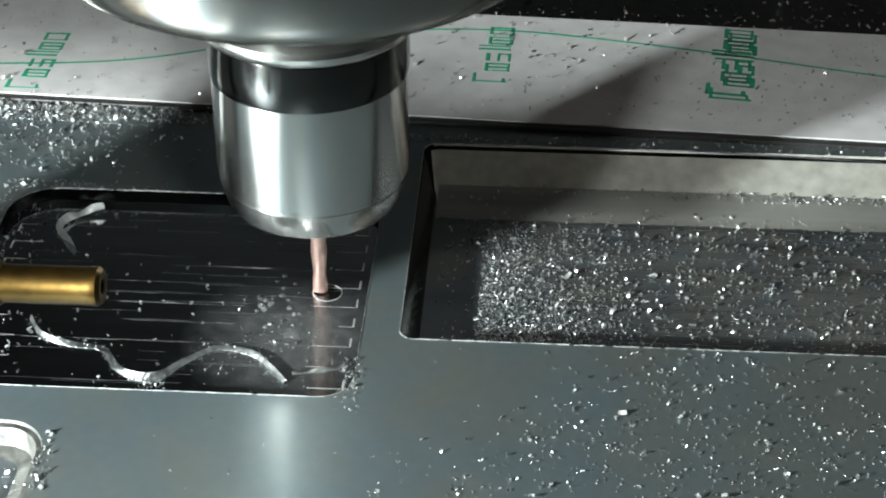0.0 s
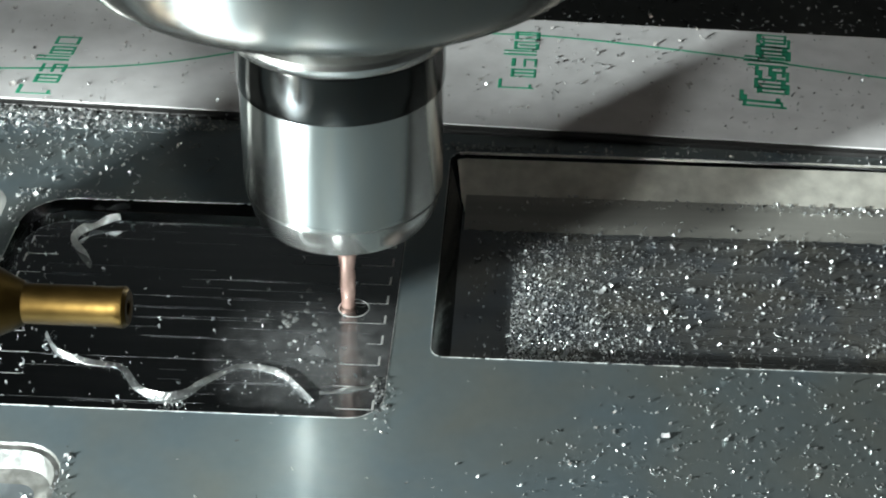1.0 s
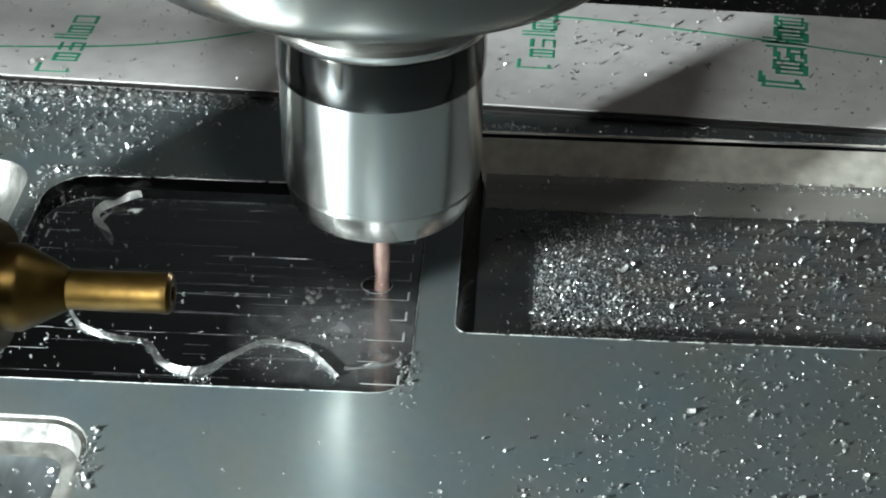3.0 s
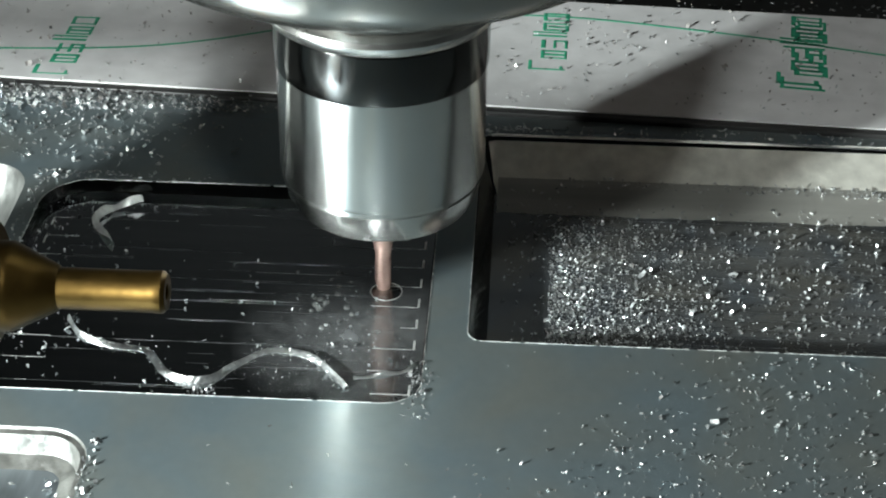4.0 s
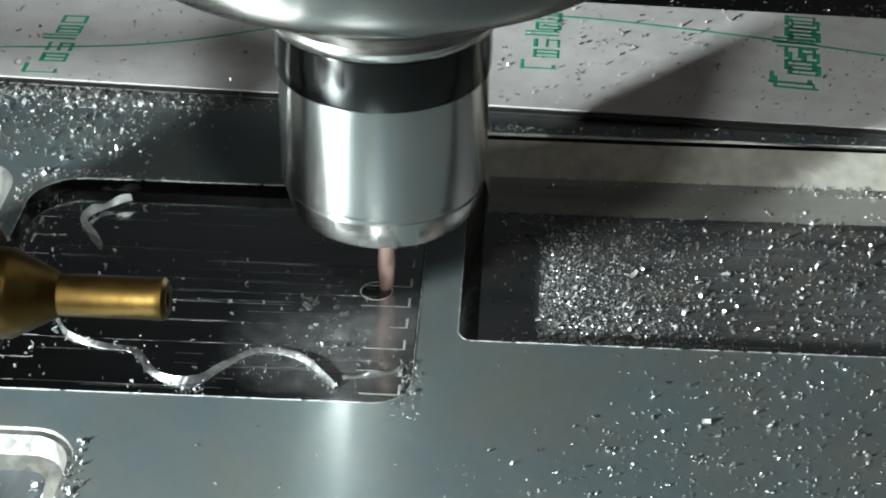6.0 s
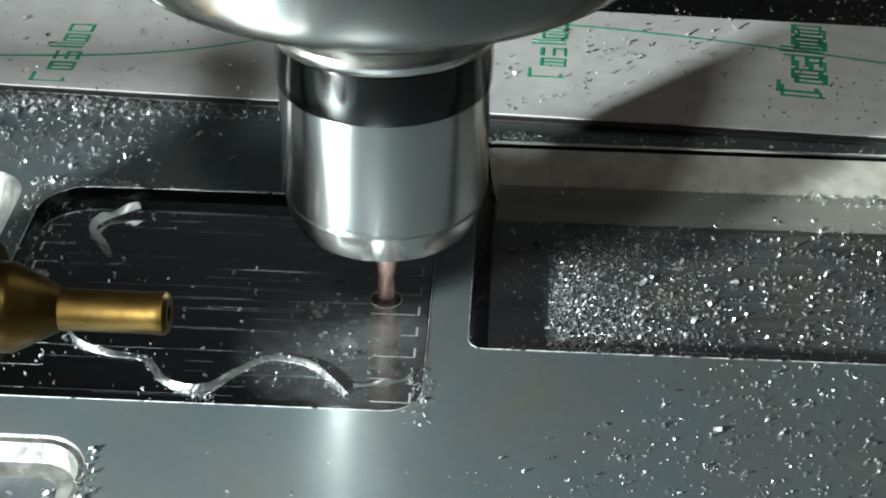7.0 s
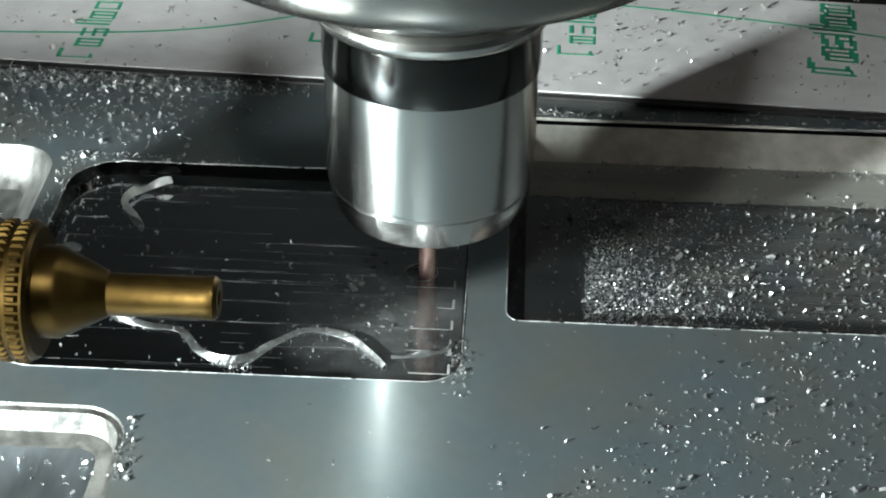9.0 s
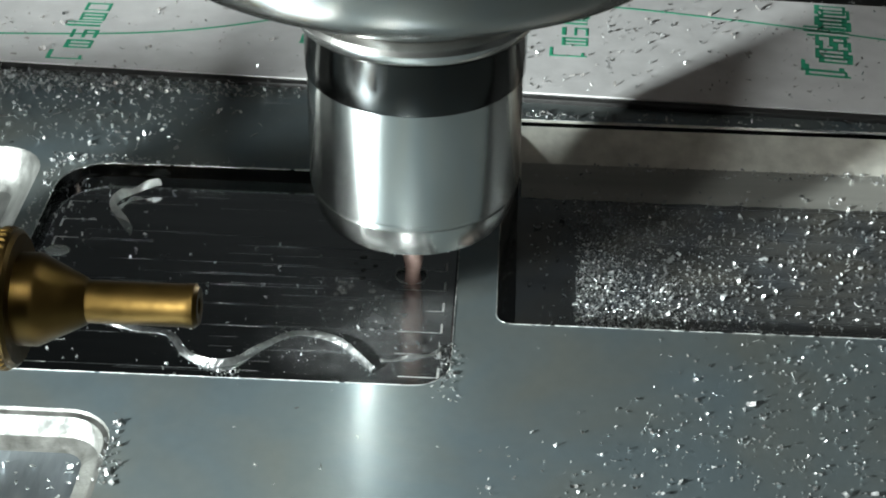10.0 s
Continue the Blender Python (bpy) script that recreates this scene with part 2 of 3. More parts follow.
def RIGHT(d):
    """The right pocket's outline, whose back wall slopes most."""
    return rounded(-0.0063 + d, 0.125 - d, -0.0052 + 0.6 * d, 0.0757 - 4.6 * d, [max(r - d, 0.0008) for r in (0.003, 0.003, 0.004, 0.004)])


def right_floor(y):
    """The right pocket's floor rises a little towards its back wall."""
    return RIGHT_Z + 0.00004 + 0.0016 * max(0.0, (y - 0.0505) / 0.0135) ** 1.2


SLOT_A = pocket_loop(-0.200, -0.1055, -0.006, 0.0545, (0.008, 0.008, 0.010, 0.008))
SLOT_B = pocket_loop(-0.170, -0.0715, -0.110, -0.0365, (0.008, 0.008, 0.009, 0.008))
HOLE = (-0.0235, 0.0145, 0.0031)


def build_plate():
    plate = thing("aluminium_workpiece", "milled aluminium plate with wet rectangular pockets, strewn with chips", "workpiece")
    outer = [(-0.24, -0.16), (0.20, -0.16), (0.20, 0.0800), (-0.24, 0.0925)]
    bm = bmesh.new()
    edges = []
    tops = {}
    for key, loop in (("outer", outer), ("left", LEFT(0)), ("right", RIGHT(0)), ("a", SLOT_A(0)), ("b", SLOT_B(0))):
        vs = [bm.verts.new((x, y, 0)) for x, y in loop]
        tops[key] = vs
        edges += [bm.edges.new((vs[k], vs[(k + 1) % len(vs)])) for k in range(len(vs))]
    bmesh.ops.triangle_fill(bm, use_beauty=True, use_dissolve=False, edges=edges)
    low = [bm.verts.new((x, y, -0.022)) for x, y in outer]
    for k in range(4):
        bm.faces.new((tops["outer"][k], low[k], low[(k + 1) % 4], tops["outer"][(k + 1) % 4]))
    bm.faces.new(low[::-1])
    bmesh.ops.recalc_face_normals(bm, faces=bm.faces)
    part("plate_top", bm, PLATE, plate)

    def pocket(loop, steps, mat=WALL, floor=FLOOR, look_of="dark wet mirror-like pocket floor", hole=(), slope=None):
        """Walls of a pocket down through (inset, height) steps, and its floor."""
        bm = bmesh.new()
        rings = [[bm.verts.new((x, y, z)) for x, y in loop(d)] for d, z in steps]
        n = len(rings[0])
        for a, b in zip(rings, rings[1:]):
            for k in range(n):
                bm.faces.new((a[k], a[(k + 1) % n], b[(k + 1) % n], b[k]))
        bm.normal_update()
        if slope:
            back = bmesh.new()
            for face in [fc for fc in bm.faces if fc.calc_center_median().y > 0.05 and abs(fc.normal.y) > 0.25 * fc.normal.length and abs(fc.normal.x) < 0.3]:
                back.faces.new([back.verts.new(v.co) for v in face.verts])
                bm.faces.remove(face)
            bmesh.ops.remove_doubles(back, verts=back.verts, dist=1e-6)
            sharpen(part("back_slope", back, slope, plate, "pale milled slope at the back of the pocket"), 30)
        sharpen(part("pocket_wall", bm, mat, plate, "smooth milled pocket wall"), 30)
        bm = bmesh.new()
        edges = []
        for ring in (loop(steps[-1][0]), hole):
            vs = [bm.verts.new((x, y, steps[-1][1])) for x, y in ring]
            edges += [bm.edges.new((vs[k], vs[(k + 1) % len(vs)])) for k in range(len(vs))]
        bmesh.ops.triangle_fill(bm, use_beauty=True, use_dissolve=False, edges=edges, normal=(0, 0, 1))
        return part("pocket_floor", bm, floor, plate, look_of)

    # steep walls get the shade-darkened metal, the right pocket's back slope the pale one
    pocket(LEFT, [(0, 0), (0.0002, -0.0003), (0.0004, LEFT_Z + 0.0003), (0.0006, LEFT_Z)], SHADED_WALL, hole=[(HOLE[0] + HOLE[2] * math.cos(2 * math.pi * k / 48), HOLE[1] + HOLE[2] * math.sin(2 * math.pi * k / 48)) for k in range(48)])
    pocket(RIGHT, [(0, 0), (0.0001, -0.0004), (0.0004, -0.0007), (0.0031, RIGHT_Z + 0.0008), (0.0037, RIGHT_Z)], SHADED_WALL, MILLED, "bluish grey freshly milled wet pocket floor", slope=WALL)
    # smooth wet margin along the back, rising gently to the wall, whose reflection is painted in as its pale colour
    rng = random.Random(8)
    bm = bmesh.new()
    front = [(-0.002 + 0.1225 * k / 60, 0.0510 + rng.uniform(-0.0003, 0.0003)) for k in range(61)]
    rows = [[bm.verts.new((x, y + (0.0640 - y) * u, right_floor(y + (0.0640 - y) * u))) for x, y in front] for u in (0, 0.25, 0.5, 0.75, 1.0)]
    for a, b in zip(rows, rows[1:]):
        for k in range(60):
            bm.faces.new((a[k], a[k + 1], b[k + 1], b[k]))
    bmesh.ops.recalc_face_normals(bm, faces=bm.faces)
    part("reflection_margin", bm, MIRROR_MARGIN, plate, "smooth wet margin, coloured pale like the reflection of the pocket's back wall", True)
    pocket(SLOT_A, [(0, 0), (0.0004, -0.0004), (0.0030, -0.005), (0.0070, -0.0075)], SLOT, SLOT, "bright streaked slot floor")
    pocket(SLOT_B, [(0, 0), (0.0002, -0.0006), (0.0012, -0.0009), (0.0023, -0.0046), (0.0054, -0.0056)], LEDGE, SLOT_FLOOR, "bluish grey slot floor")
    return plate


# ---- the film-covered board behind the plate ----
def build_board():
    board = thing("film_covered_board", "board wrapped in whitish film with green print", "board")
    board.matrix_basis = pose(0, 0.0838, 0, 0, 0, -2.9)
    part("board", box(-0.30, 0.26, 0.0, 0.062, -0.022, 0.0012, 0.0004), RUBBER, board)
    part("film", box(-0.2995, 0.2595, 0.0022, 0.0612, 0.0011, 0.0016, 0.0002), FILM, board, "whitish crinkled protective film")
    return board


# ---- the head: spindle nose, chuck, nut, cutter ----
AXIS, HEAD_Z = (-0.02549, 0.01589), 0.0039


def slim(profile):
    return [(r * 0.985, z) for r, z in profile]


def build_head():
    head = thing("milling_spindle", "polished steel tool chuck with a slim copper-coloured cutter", "milling spindle")
    nut = lathe(slim([(0.0055, 0.0172), (0.0166, 0.0172), (0.0178, 0.0178), (0.0190, 0.0200), (0.0197, 0.0228), (0.0199, 0.0238), (0.0196, 0.0240), (0.0196, 0.0248), (0.0202, 0.0251), (0.0203, 0.0258), (0.0203, 0.0480), (0.0188, 0.0482)]))
    sharpen(part("clamping_nut", nut, STEEL, head, "bright ground steel clamping nut"))
    sharpen(part("collar", lathe(slim([(0.0186, 0.0480), (0.0204, 0.0481), (0.0206, 0.0487), (0.0207, 0.0530), (0.0206, 0.0578), (0.0202, 0.0583), (0.0190, 0.0584)])), STEEL_DARK, head, "dark blued steel collar"))
    sharpen(part("chuck_body", lathe(slim([(0.0190, 0.0582), (0.0208, 0.0583), (0.0220, 0.0589), (0.0226, 0.0599), (0.0227, 0.0607), (0.0222, 0.0616), (0.0212, 0.0622), (0.0190, 0.0624)])), BEAD, head, "pale rounded steel ring above the collar"))
    sharpen(part("spindle_flange", lathe(slim([(0.0195, 0.0622), (0.0204, 0.0624), (0.0204, 0.0735), (0.0235, 0.0752)] + spline([(0.0440, 0.0756), (0.0480, 0.0765), (0.0506, 0.0789), (0.0519, 0.0835), (0.0529, 0.093), (0.0535, 0.10)], 5) + [(0.0537, 0.16), (0.03, 0.17), (0.0, 0.17)]), 128), NOSE, head, "broad flaring steel spindle nose"), 50)
    return head


def build_cutter(head):
    """A two-flute end mill: a twisted section below a plain shank."""
    bm = bmesh.new()
    n, rows_z = 24, [-0.0070 + 0.0006 * k for k in range(24)]
    rings = []
    for z in rows_z + [0.0085, 0.0100, 0.0300]:
        flute = 0.14 if z < 0.0070 else 0.0
        r = 0.0017 + max(0.0, z) * 0.05 if z < 0.0099 else 0.0023
        ring = []
        for k in range(n):
            a = 2 * math.pi * k / n
            twist = (z + 0.007) / 0.0085 * 2 * math.pi * 0.5
            rr = r * (1 - flute * (0.5 - 0.5 * math.cos(2 * a)) ** 2)
            ring.append(bm.verts.new((0.0003 + rr * math.cos(a + twist), rr * math.sin(a + twist), z)))
        rings.append(ring)
    for a, b in zip(rings, rings[1:]):
        for k in range(n):
            bm.faces.new((a[k], a[(k + 1) % n], b[(k + 1) % n], b[k]))
    bm.faces.new(rings[0][::-1])
    return sharpen(part("cutter", bm, CUTTER, head, "copper-coloured carbide end mill"), 40)


# ---- the brass nozzle ----
NOZZLE_TIP = (-0.0576, -0.038, 0.0337)


def build_nozzle():
    nozzle = thing("brass_nozzle", "oily brass air nozzle with a knurled collar", "nozzle")
    turn = Matrix.Translation(NOZZLE_TIP) @ pose(0, 0, 0, 0, -90, 0)
    for name, prof, lab in (
        ("tube", [(0.0, 0.0035), (0.0014, 0.0035), (0.0014, 0.0002), (0.0018, 0.0), (0.0031, 0.0), (0.0037, 0.0007), (0.0037, 0.0020), (0.0036, 0.0023), (0.0036, 0.0183)], ""),
        ("cone", [(0.0036, 0.0183), (0.0040, 0.0187), (0.0074, 0.0256), (0.0078, 0.0264), (0.0078, 0.0300)], ""),
    ):
        bm = lathe(prof, 64)
        bmesh.ops.transform(bm, matrix=turn, verts=bm.verts)
        sharpen(part(name, bm, BRASS, nozzle, lab))
    # knurled collar: rows of raised pads round a drum
    bm = lathe([(0.0070, 0.0296), (0.0108, 0.0296), (0.0115, 0.0302), (0.0115, 0.0600), (0.0070, 0.0605), (0.0, 0.0605)], 72)
    bmesh.ops.transform(bm, matrix=turn, verts=bm.verts)
    drum = sharpen(part("knurled_collar", bm, BRASS, nozzle, "knurled brass collar"), 25)
    count = 46
    bm = bmesh.new()
    rings = []
    for r, grow in ((0.0114, 1.0), (0.0120, 0.45)):
        ring = []
        for da, dz in ((-0.42, -0.0013), (0.42, -0.0013), (0.42, 0.0013), (-0.42, 0.0013)):
            b = grow * da * 2 * math.pi / count
            ring.append(bm.verts.new((r * math.cos(b), r * math.sin(b), grow * dz)))
        rings.append(ring)
    bm.faces.new(rings[1])
    for q in range(4):
        bm.faces.new((rings[0][q], rings[0][(q + 1) % 4], rings[1][(q + 1) % 4], rings[1][q]))
    pad = bpy.data.meshes.new("knurl_pad")
    bm.to_mesh(pad)
    bm.free()
    pad.materials.append(BRASS)
    for row in range(6):
        for k in range(count):
            ob = new("knurl_pad", pad)
            ob.parent = drum
            ob.matrix_basis = turn @ pose(0, 0, 0.0318 + row * 0.0030, 0, 0, 360 * (k + 0.5 * (row % 2)) / count)
    # unseen block, added to keep the work lamp off the plate and film behind
    bm = lathe([(0.0080, 0.0660), (0.0130, 0.0662), (0.0138, 0.0670), (0.0138, 0.0920), (0.0130, 0.0930), (0.0080, 0.0932)], 6)
    bmesh.ops.transform(bm, matrix=turn, verts=bm.verts)
    part("hose_shade_block", bm, RUBBER, nozzle, "unseen black six-sided block on the hose, added to cast shade")
    # the jointed hose that carries the nozzle, rising to the spindle head; unseen, its route chosen to shade the film
    hose = [Vector(p) for p in spline([(-0.1170, -0.0380, 0.0337), (-0.1430, -0.0380, 0.0345), (-0.1490, -0.0380, 0.0410), (-0.1570, -0.0380, 0.0500), (-0.1720, -0.0380, 0.0520), (-0.2000, -0.0400, 0.0525), (-0.2350, -0.0450, 0.0590), (-0.2700, -0.0300, 0.0850), (-0.2600, 0.0150, 0.1350), (-0.1500, 0.0214, 0.1600), (-0.0600, 0.0214, 0.1640)], 6)]
    for a, b in zip(hose, hose[1:]):
        size = (b - a).length
        bm = lathe([(0.0040, -0.0006), (0.0052, 0.0004), (0.0052, size * 0.6), (0.0040, size + 0.0006)], 24)
        bmesh.ops.transform(bm, matrix=Matrix.Translation(a) @ (b - a).to_track_quat("Z", "Y").to_matrix().to_4x4(), verts=bm.verts)
        sharpen(part("unseen_hose_link", bm, RUBBER, nozzle))
    return nozzle


# ---- milling marks on the pocket floors ----
def bar(bm, x0, y0, x1, y1, w, z0, z1):
    """A thin raised bar from one point to the other."""
    dx, dy = x1 - x0, y1 - y0
    size = math.hypot(dx, dy)
    nx, ny = -dy / size * w / 2, dx / size * w / 2
    lo = [bm.verts.new((x + sx * nx, y + sx * ny, z0)) for x, y, sx in ((x0, y0, -1), (x1, y1, -1), (x1, y1, 1), (x0, y0, 1))]
    hi = [bm.verts.new((x + sx * nx * 0.6, y + sx * ny * 0.6, z1)) for x, y, sx in ((x0, y0, -1), (x1, y1, -1), (x1, y1, 1), (x0, y0, 1))]
    bm.faces.new(hi)
    for k in range(4):
        bm.faces.new((lo[k], lo[(k + 1) % 4], hi[(k + 1) % 4], hi[k]))


def build_marks(plate):
    rng = random.Random(5)
    z = LEFT_Z
    for k in range(9):
        # end brackets at both sides, with a short return
        y = -0.0191 + 0.0071 * k
        for x, way in ((-0.0166, 1), (-0.0973, -1)):
            bm = bmesh.new()
            bar(bm, x, y, x, y + way * 0.0030, 0.00045, z, z + 0.00003)
            bar(bm, x, y, x - way * rng.uniform(0.003, 0.010), y, 0.00020, z, z + 0.00002)
            part("milling_mark", bm, BURR, plate, "bright hooked end of a milling pass")
    bm = bmesh.new()
    for k in range(80):
        # broken scallop lines along the tool's passes
        y = -0.0230 + 0.00355 * rng.randrange(20) + rng.uniform(-0.0005, 0.0005)
        x = rng.uniform(-0.096, -0.03)
        if y < 0.045:
            bar(bm, x, y, min(x + rng.uniform(0.004, 0.030), -0.019), y, rng.uniform(0.00005, 0.00014), z, z + 0.000015)
    part("scallop_pattern", bm, RIDGE, plate, "fine bright milling marks")["kind"] = "stuff"
    bm = bmesh.new()
    for k in range(150):
        y = 0.0015 + 0.0030 * rng.randrange(17)
        x = rng.uniform(0.0125, 0.095)
        bar(bm, x, y, min(0.115, x + rng.uniform(0.006, 0.03)), y, rng.uniform(0.00006, 0.00014), RIGHT_Z, RIGHT_Z + 0.000025)
    part("scallop_pattern", bm, RIDGE, plate, "fine bright milling marks")["kind"] = "stuff"
    # the raised lip of the bored hole
    bm = lathe([(HOLE[2] + 0.00022, 0.0), (HOLE[2] + 0.0001, 0.00010), (HOLE[2], 0.00008), (HOLE[2] - 0.00002, -0.00005)], 48)
    bmesh.ops.translate(bm, vec=(HOLE[0], HOLE[1], LEFT_Z), verts=bm.verts)
    part("hole_lip", bm, BURR, plate, "bright burr round the bored hole", True)
    bm = lathe([(HOLE[2], 0.0), (HOLE[2], -0.0120), (0.0, -0.0120)], 48)
    bmesh.ops.translate(bm, vec=(HOLE[0], HOLE[1], LEFT_Z), verts=bm.verts)
    sharpen(part("bored_hole", bm, BORE, plate, "freshly bored round hole"), 30)
    bm = lathe([(HOLE[2] - 0.0001, 0.0), (HOLE[2] * 0.7, -0.0002), (0.0, -0.0002)], 48)
    bmesh.ops.translate(bm, vec=(HOLE[0], HOLE[1], LEFT_Z - 0.0003), verts=bm.verts)
    part("oil_film", bm, BORE, plate, "dark oil standing in the bored hole", True)
    # two lines cut along the plate's back edge
    for off in (0.0048, 0.0078):
        bm = bmesh.new()
        bar(bm, -0.20, 0.0838 + 0.0507 * 0.20 - off, -0.055, 0.0838 + 0.0507 * 0.055 - off, 0.00028, -0.0001, 0.00002)
        part("cut_line", bm, RIDGE, plate, "fine bright line cut along the edge")
    bm = bmesh.new()
    bar(bm, 0.002, 0.0838 - 0.0507 * 0.002 - 0.0050, 0.125, 0.0838 - 0.0507 * 0.125 - 0.0050, 0.0005, -0.0001, 0.00006)
    part("cut_line", bm, RIDGE, plate, "fine bright line cut along the edge")
    # burr along the rims
    bm = bmesh.new()
    for loop, side in ((LEFT(0), 0), (RIGHT(0), 1)):
        n = len(loop)
        for k in range(n):
            (ax, ay), (bx, by) = loop[k], loop[(k + 1) % n]
            size = math.hypot(bx - ax, by - ay)
            steps = max(1, int(size / 0.0009))
            for q in range(steps):
                if rng.random() < 0.06:
                    continue
                u, v = q / steps, (q + 1) / steps
                w = rng.uniform(0.00030, 0.00075) if side == 0 and ay > 0.0485 and by > 0.0485 else rng.uniform(0.00005, 0.00020)
                bar(bm, ax + (bx - ax) * u, ay + (by - ay) * u, ax + (bx - ax) * v, ay + (by - ay) * v, w, -0.0001, rng.uniform(0.00004, 0.00014))
    part("rim_burr", bm, BURR, plate, "ragged bright burr on the rims")["kind"] = "stuff"


# ---- loose swarf ----
LONG_RIBBON = [(-0.0857, 0.0010), (-0.0819, -0.0050), (-0.0752, -0.0077), (-0.0682, -0.0088), (-0.0635, -0.0154), (-0.0590, -0.0182), (-0.0539, -0.0172), (-0.0501, -0.0121), (-0.0443, -0.0071), (-0.0368, -0.0087), (-0.0318, -0.0138), (-0.0286, -0.0180)]


def build_ribbon(points, width, label, seed, mat=None, rise=0.0):
    """A curled metal ribbon with a ragged edge, leaning on the floor of a pocket."""
    rng = random.Random(seed)
    path = spline(points, 14)
    bm = bmesh.new()
    rows = []
    for k, (x, y) in enumerate(path):
        (ax, ay), (bx, by) = path[max(k - 1, 0)], path[min(k + 1, len(path) - 1)]
        size = math.hypot(bx - ax, by - ay)
        nx, ny = -(by - ay) / size, (bx - ax) / size
        w = width * (0.75 + 0.25 * math.sin(math.pi * k / (len(path) - 1))) * rng.uniform(0.975, 1.025)
        tilt = 0.62 + 0.55 * math.sin(2 * math.pi * (seed * 0.13 + 2.3 * k / (len(path) - 1)))
        c, up = math.cos(tilt) * w / 2, math.sin(tilt) * w / 2
        z = LEFT_Z + 0.00006 + abs(up) + rise * (k / (len(path) - 1)) ** 1.5
        hump = 0.00012
        rows.append([bm.verts.new(p) for p in (
            (x - nx * c, y - ny * c, z - up), (x, y, z + hump), (x + nx * c, y + ny * c, z + up),
            (x + nx * c, y + ny * c, z + up - 0.00010), (x, y, z + hump - 0.00012), (x - nx * c * 0.97, y - ny * c * 0.97, z - up - 0.00005))])
    for a, b in zip(rows, rows[1:]):
        for k in range(6):
            bm.faces.new((a[k], b[k], b[(k + 1) % 6], a[(k + 1) % 6]))
    bm.faces.new(rows[0])
    bm.faces.new(rows[-1][::-1])
    bmesh.ops.recalc_face_normals(bm, faces=bm.faces)
    return tagged(sharpen(mesh_object("swarf_ribbon", bm, mat or RIBBON), 50), label, "metal swarf", "swarf ribbons in the pocket")


def chips(label, spots, mat=None, seed=1, size=(0.0006, 0.0015), name="metal_chips", lean=0.5):
    """Many small curled flakes; spots are rows of (x, y, z)."""
    rng = np.random.RandomState(seed)
    verts, faces = [], []
    for x, y, z in spots:
        length = (size[0] + (size[1] - size[0]) * rng.rand() ** 1.6) * (1.8 if rng.rand() < 0.05 else 1)
        width, bend, thick = length * rng.uniform(0.22, 0.7), rng.uniform(0.3, 2.4 if lean > 0.4 else 1.6), 0.00005
        radius = length / bend
        stations = []
        for k in range(4):
            a = bend * (k / 3 - 0.5)
            jag = rng.uniform(0.7, 1.15)
            cx, cz = radius * math.sin(a), radius * (1 - math.cos(a))
            for sy, st in ((-1, 0), (1, 0), (1, 1), (-1, 1)):
                stations.append((cx, sy * width / 2 * jag, cz + st * thick))
        p = np.array(stations)
        a, b, c = rng.uniform(0, 2 * math.pi), rng.normal(0, lean), rng.normal(0, lean) + (math.pi if rng.rand() < 0.4 else 0)
        m = np.array(Euler((c, b, a)).to_matrix())
        p = p @ m.T
        p[:, 2] -= p[:, 2].min() - 0.00001
        base = len(verts)
        verts += (p + (x, y, z)).tolist()
        for k in range(3):
            o, q = base + 4 * k, base + 4 * k + 4
            for i in range(4):
                faces.append((o + i, o + (i + 1) % 4, q + (i + 1) % 4, q + i))
        faces.append((base + 3, base + 2, base + 1, base))
        faces.append((base + 12, base + 13, base + 14, base + 15))
    me = bpy.data.meshes.new(name)
    me.from_pydata(verts, [], faces)
    me.materials.append(mat or CHIP)
    return tagged(new(name, me), label, "metal chips", kind="stuff")


def scatter(rng, n, x, y, z, keep=lambda x, y: 1.0):
    out = []
    while len(out) < n:
        px, py = rng.uniform(*x), rng.uniform(*y)
        if rng.random() < keep(px, py):
            out.append((px, py, z))
    return out


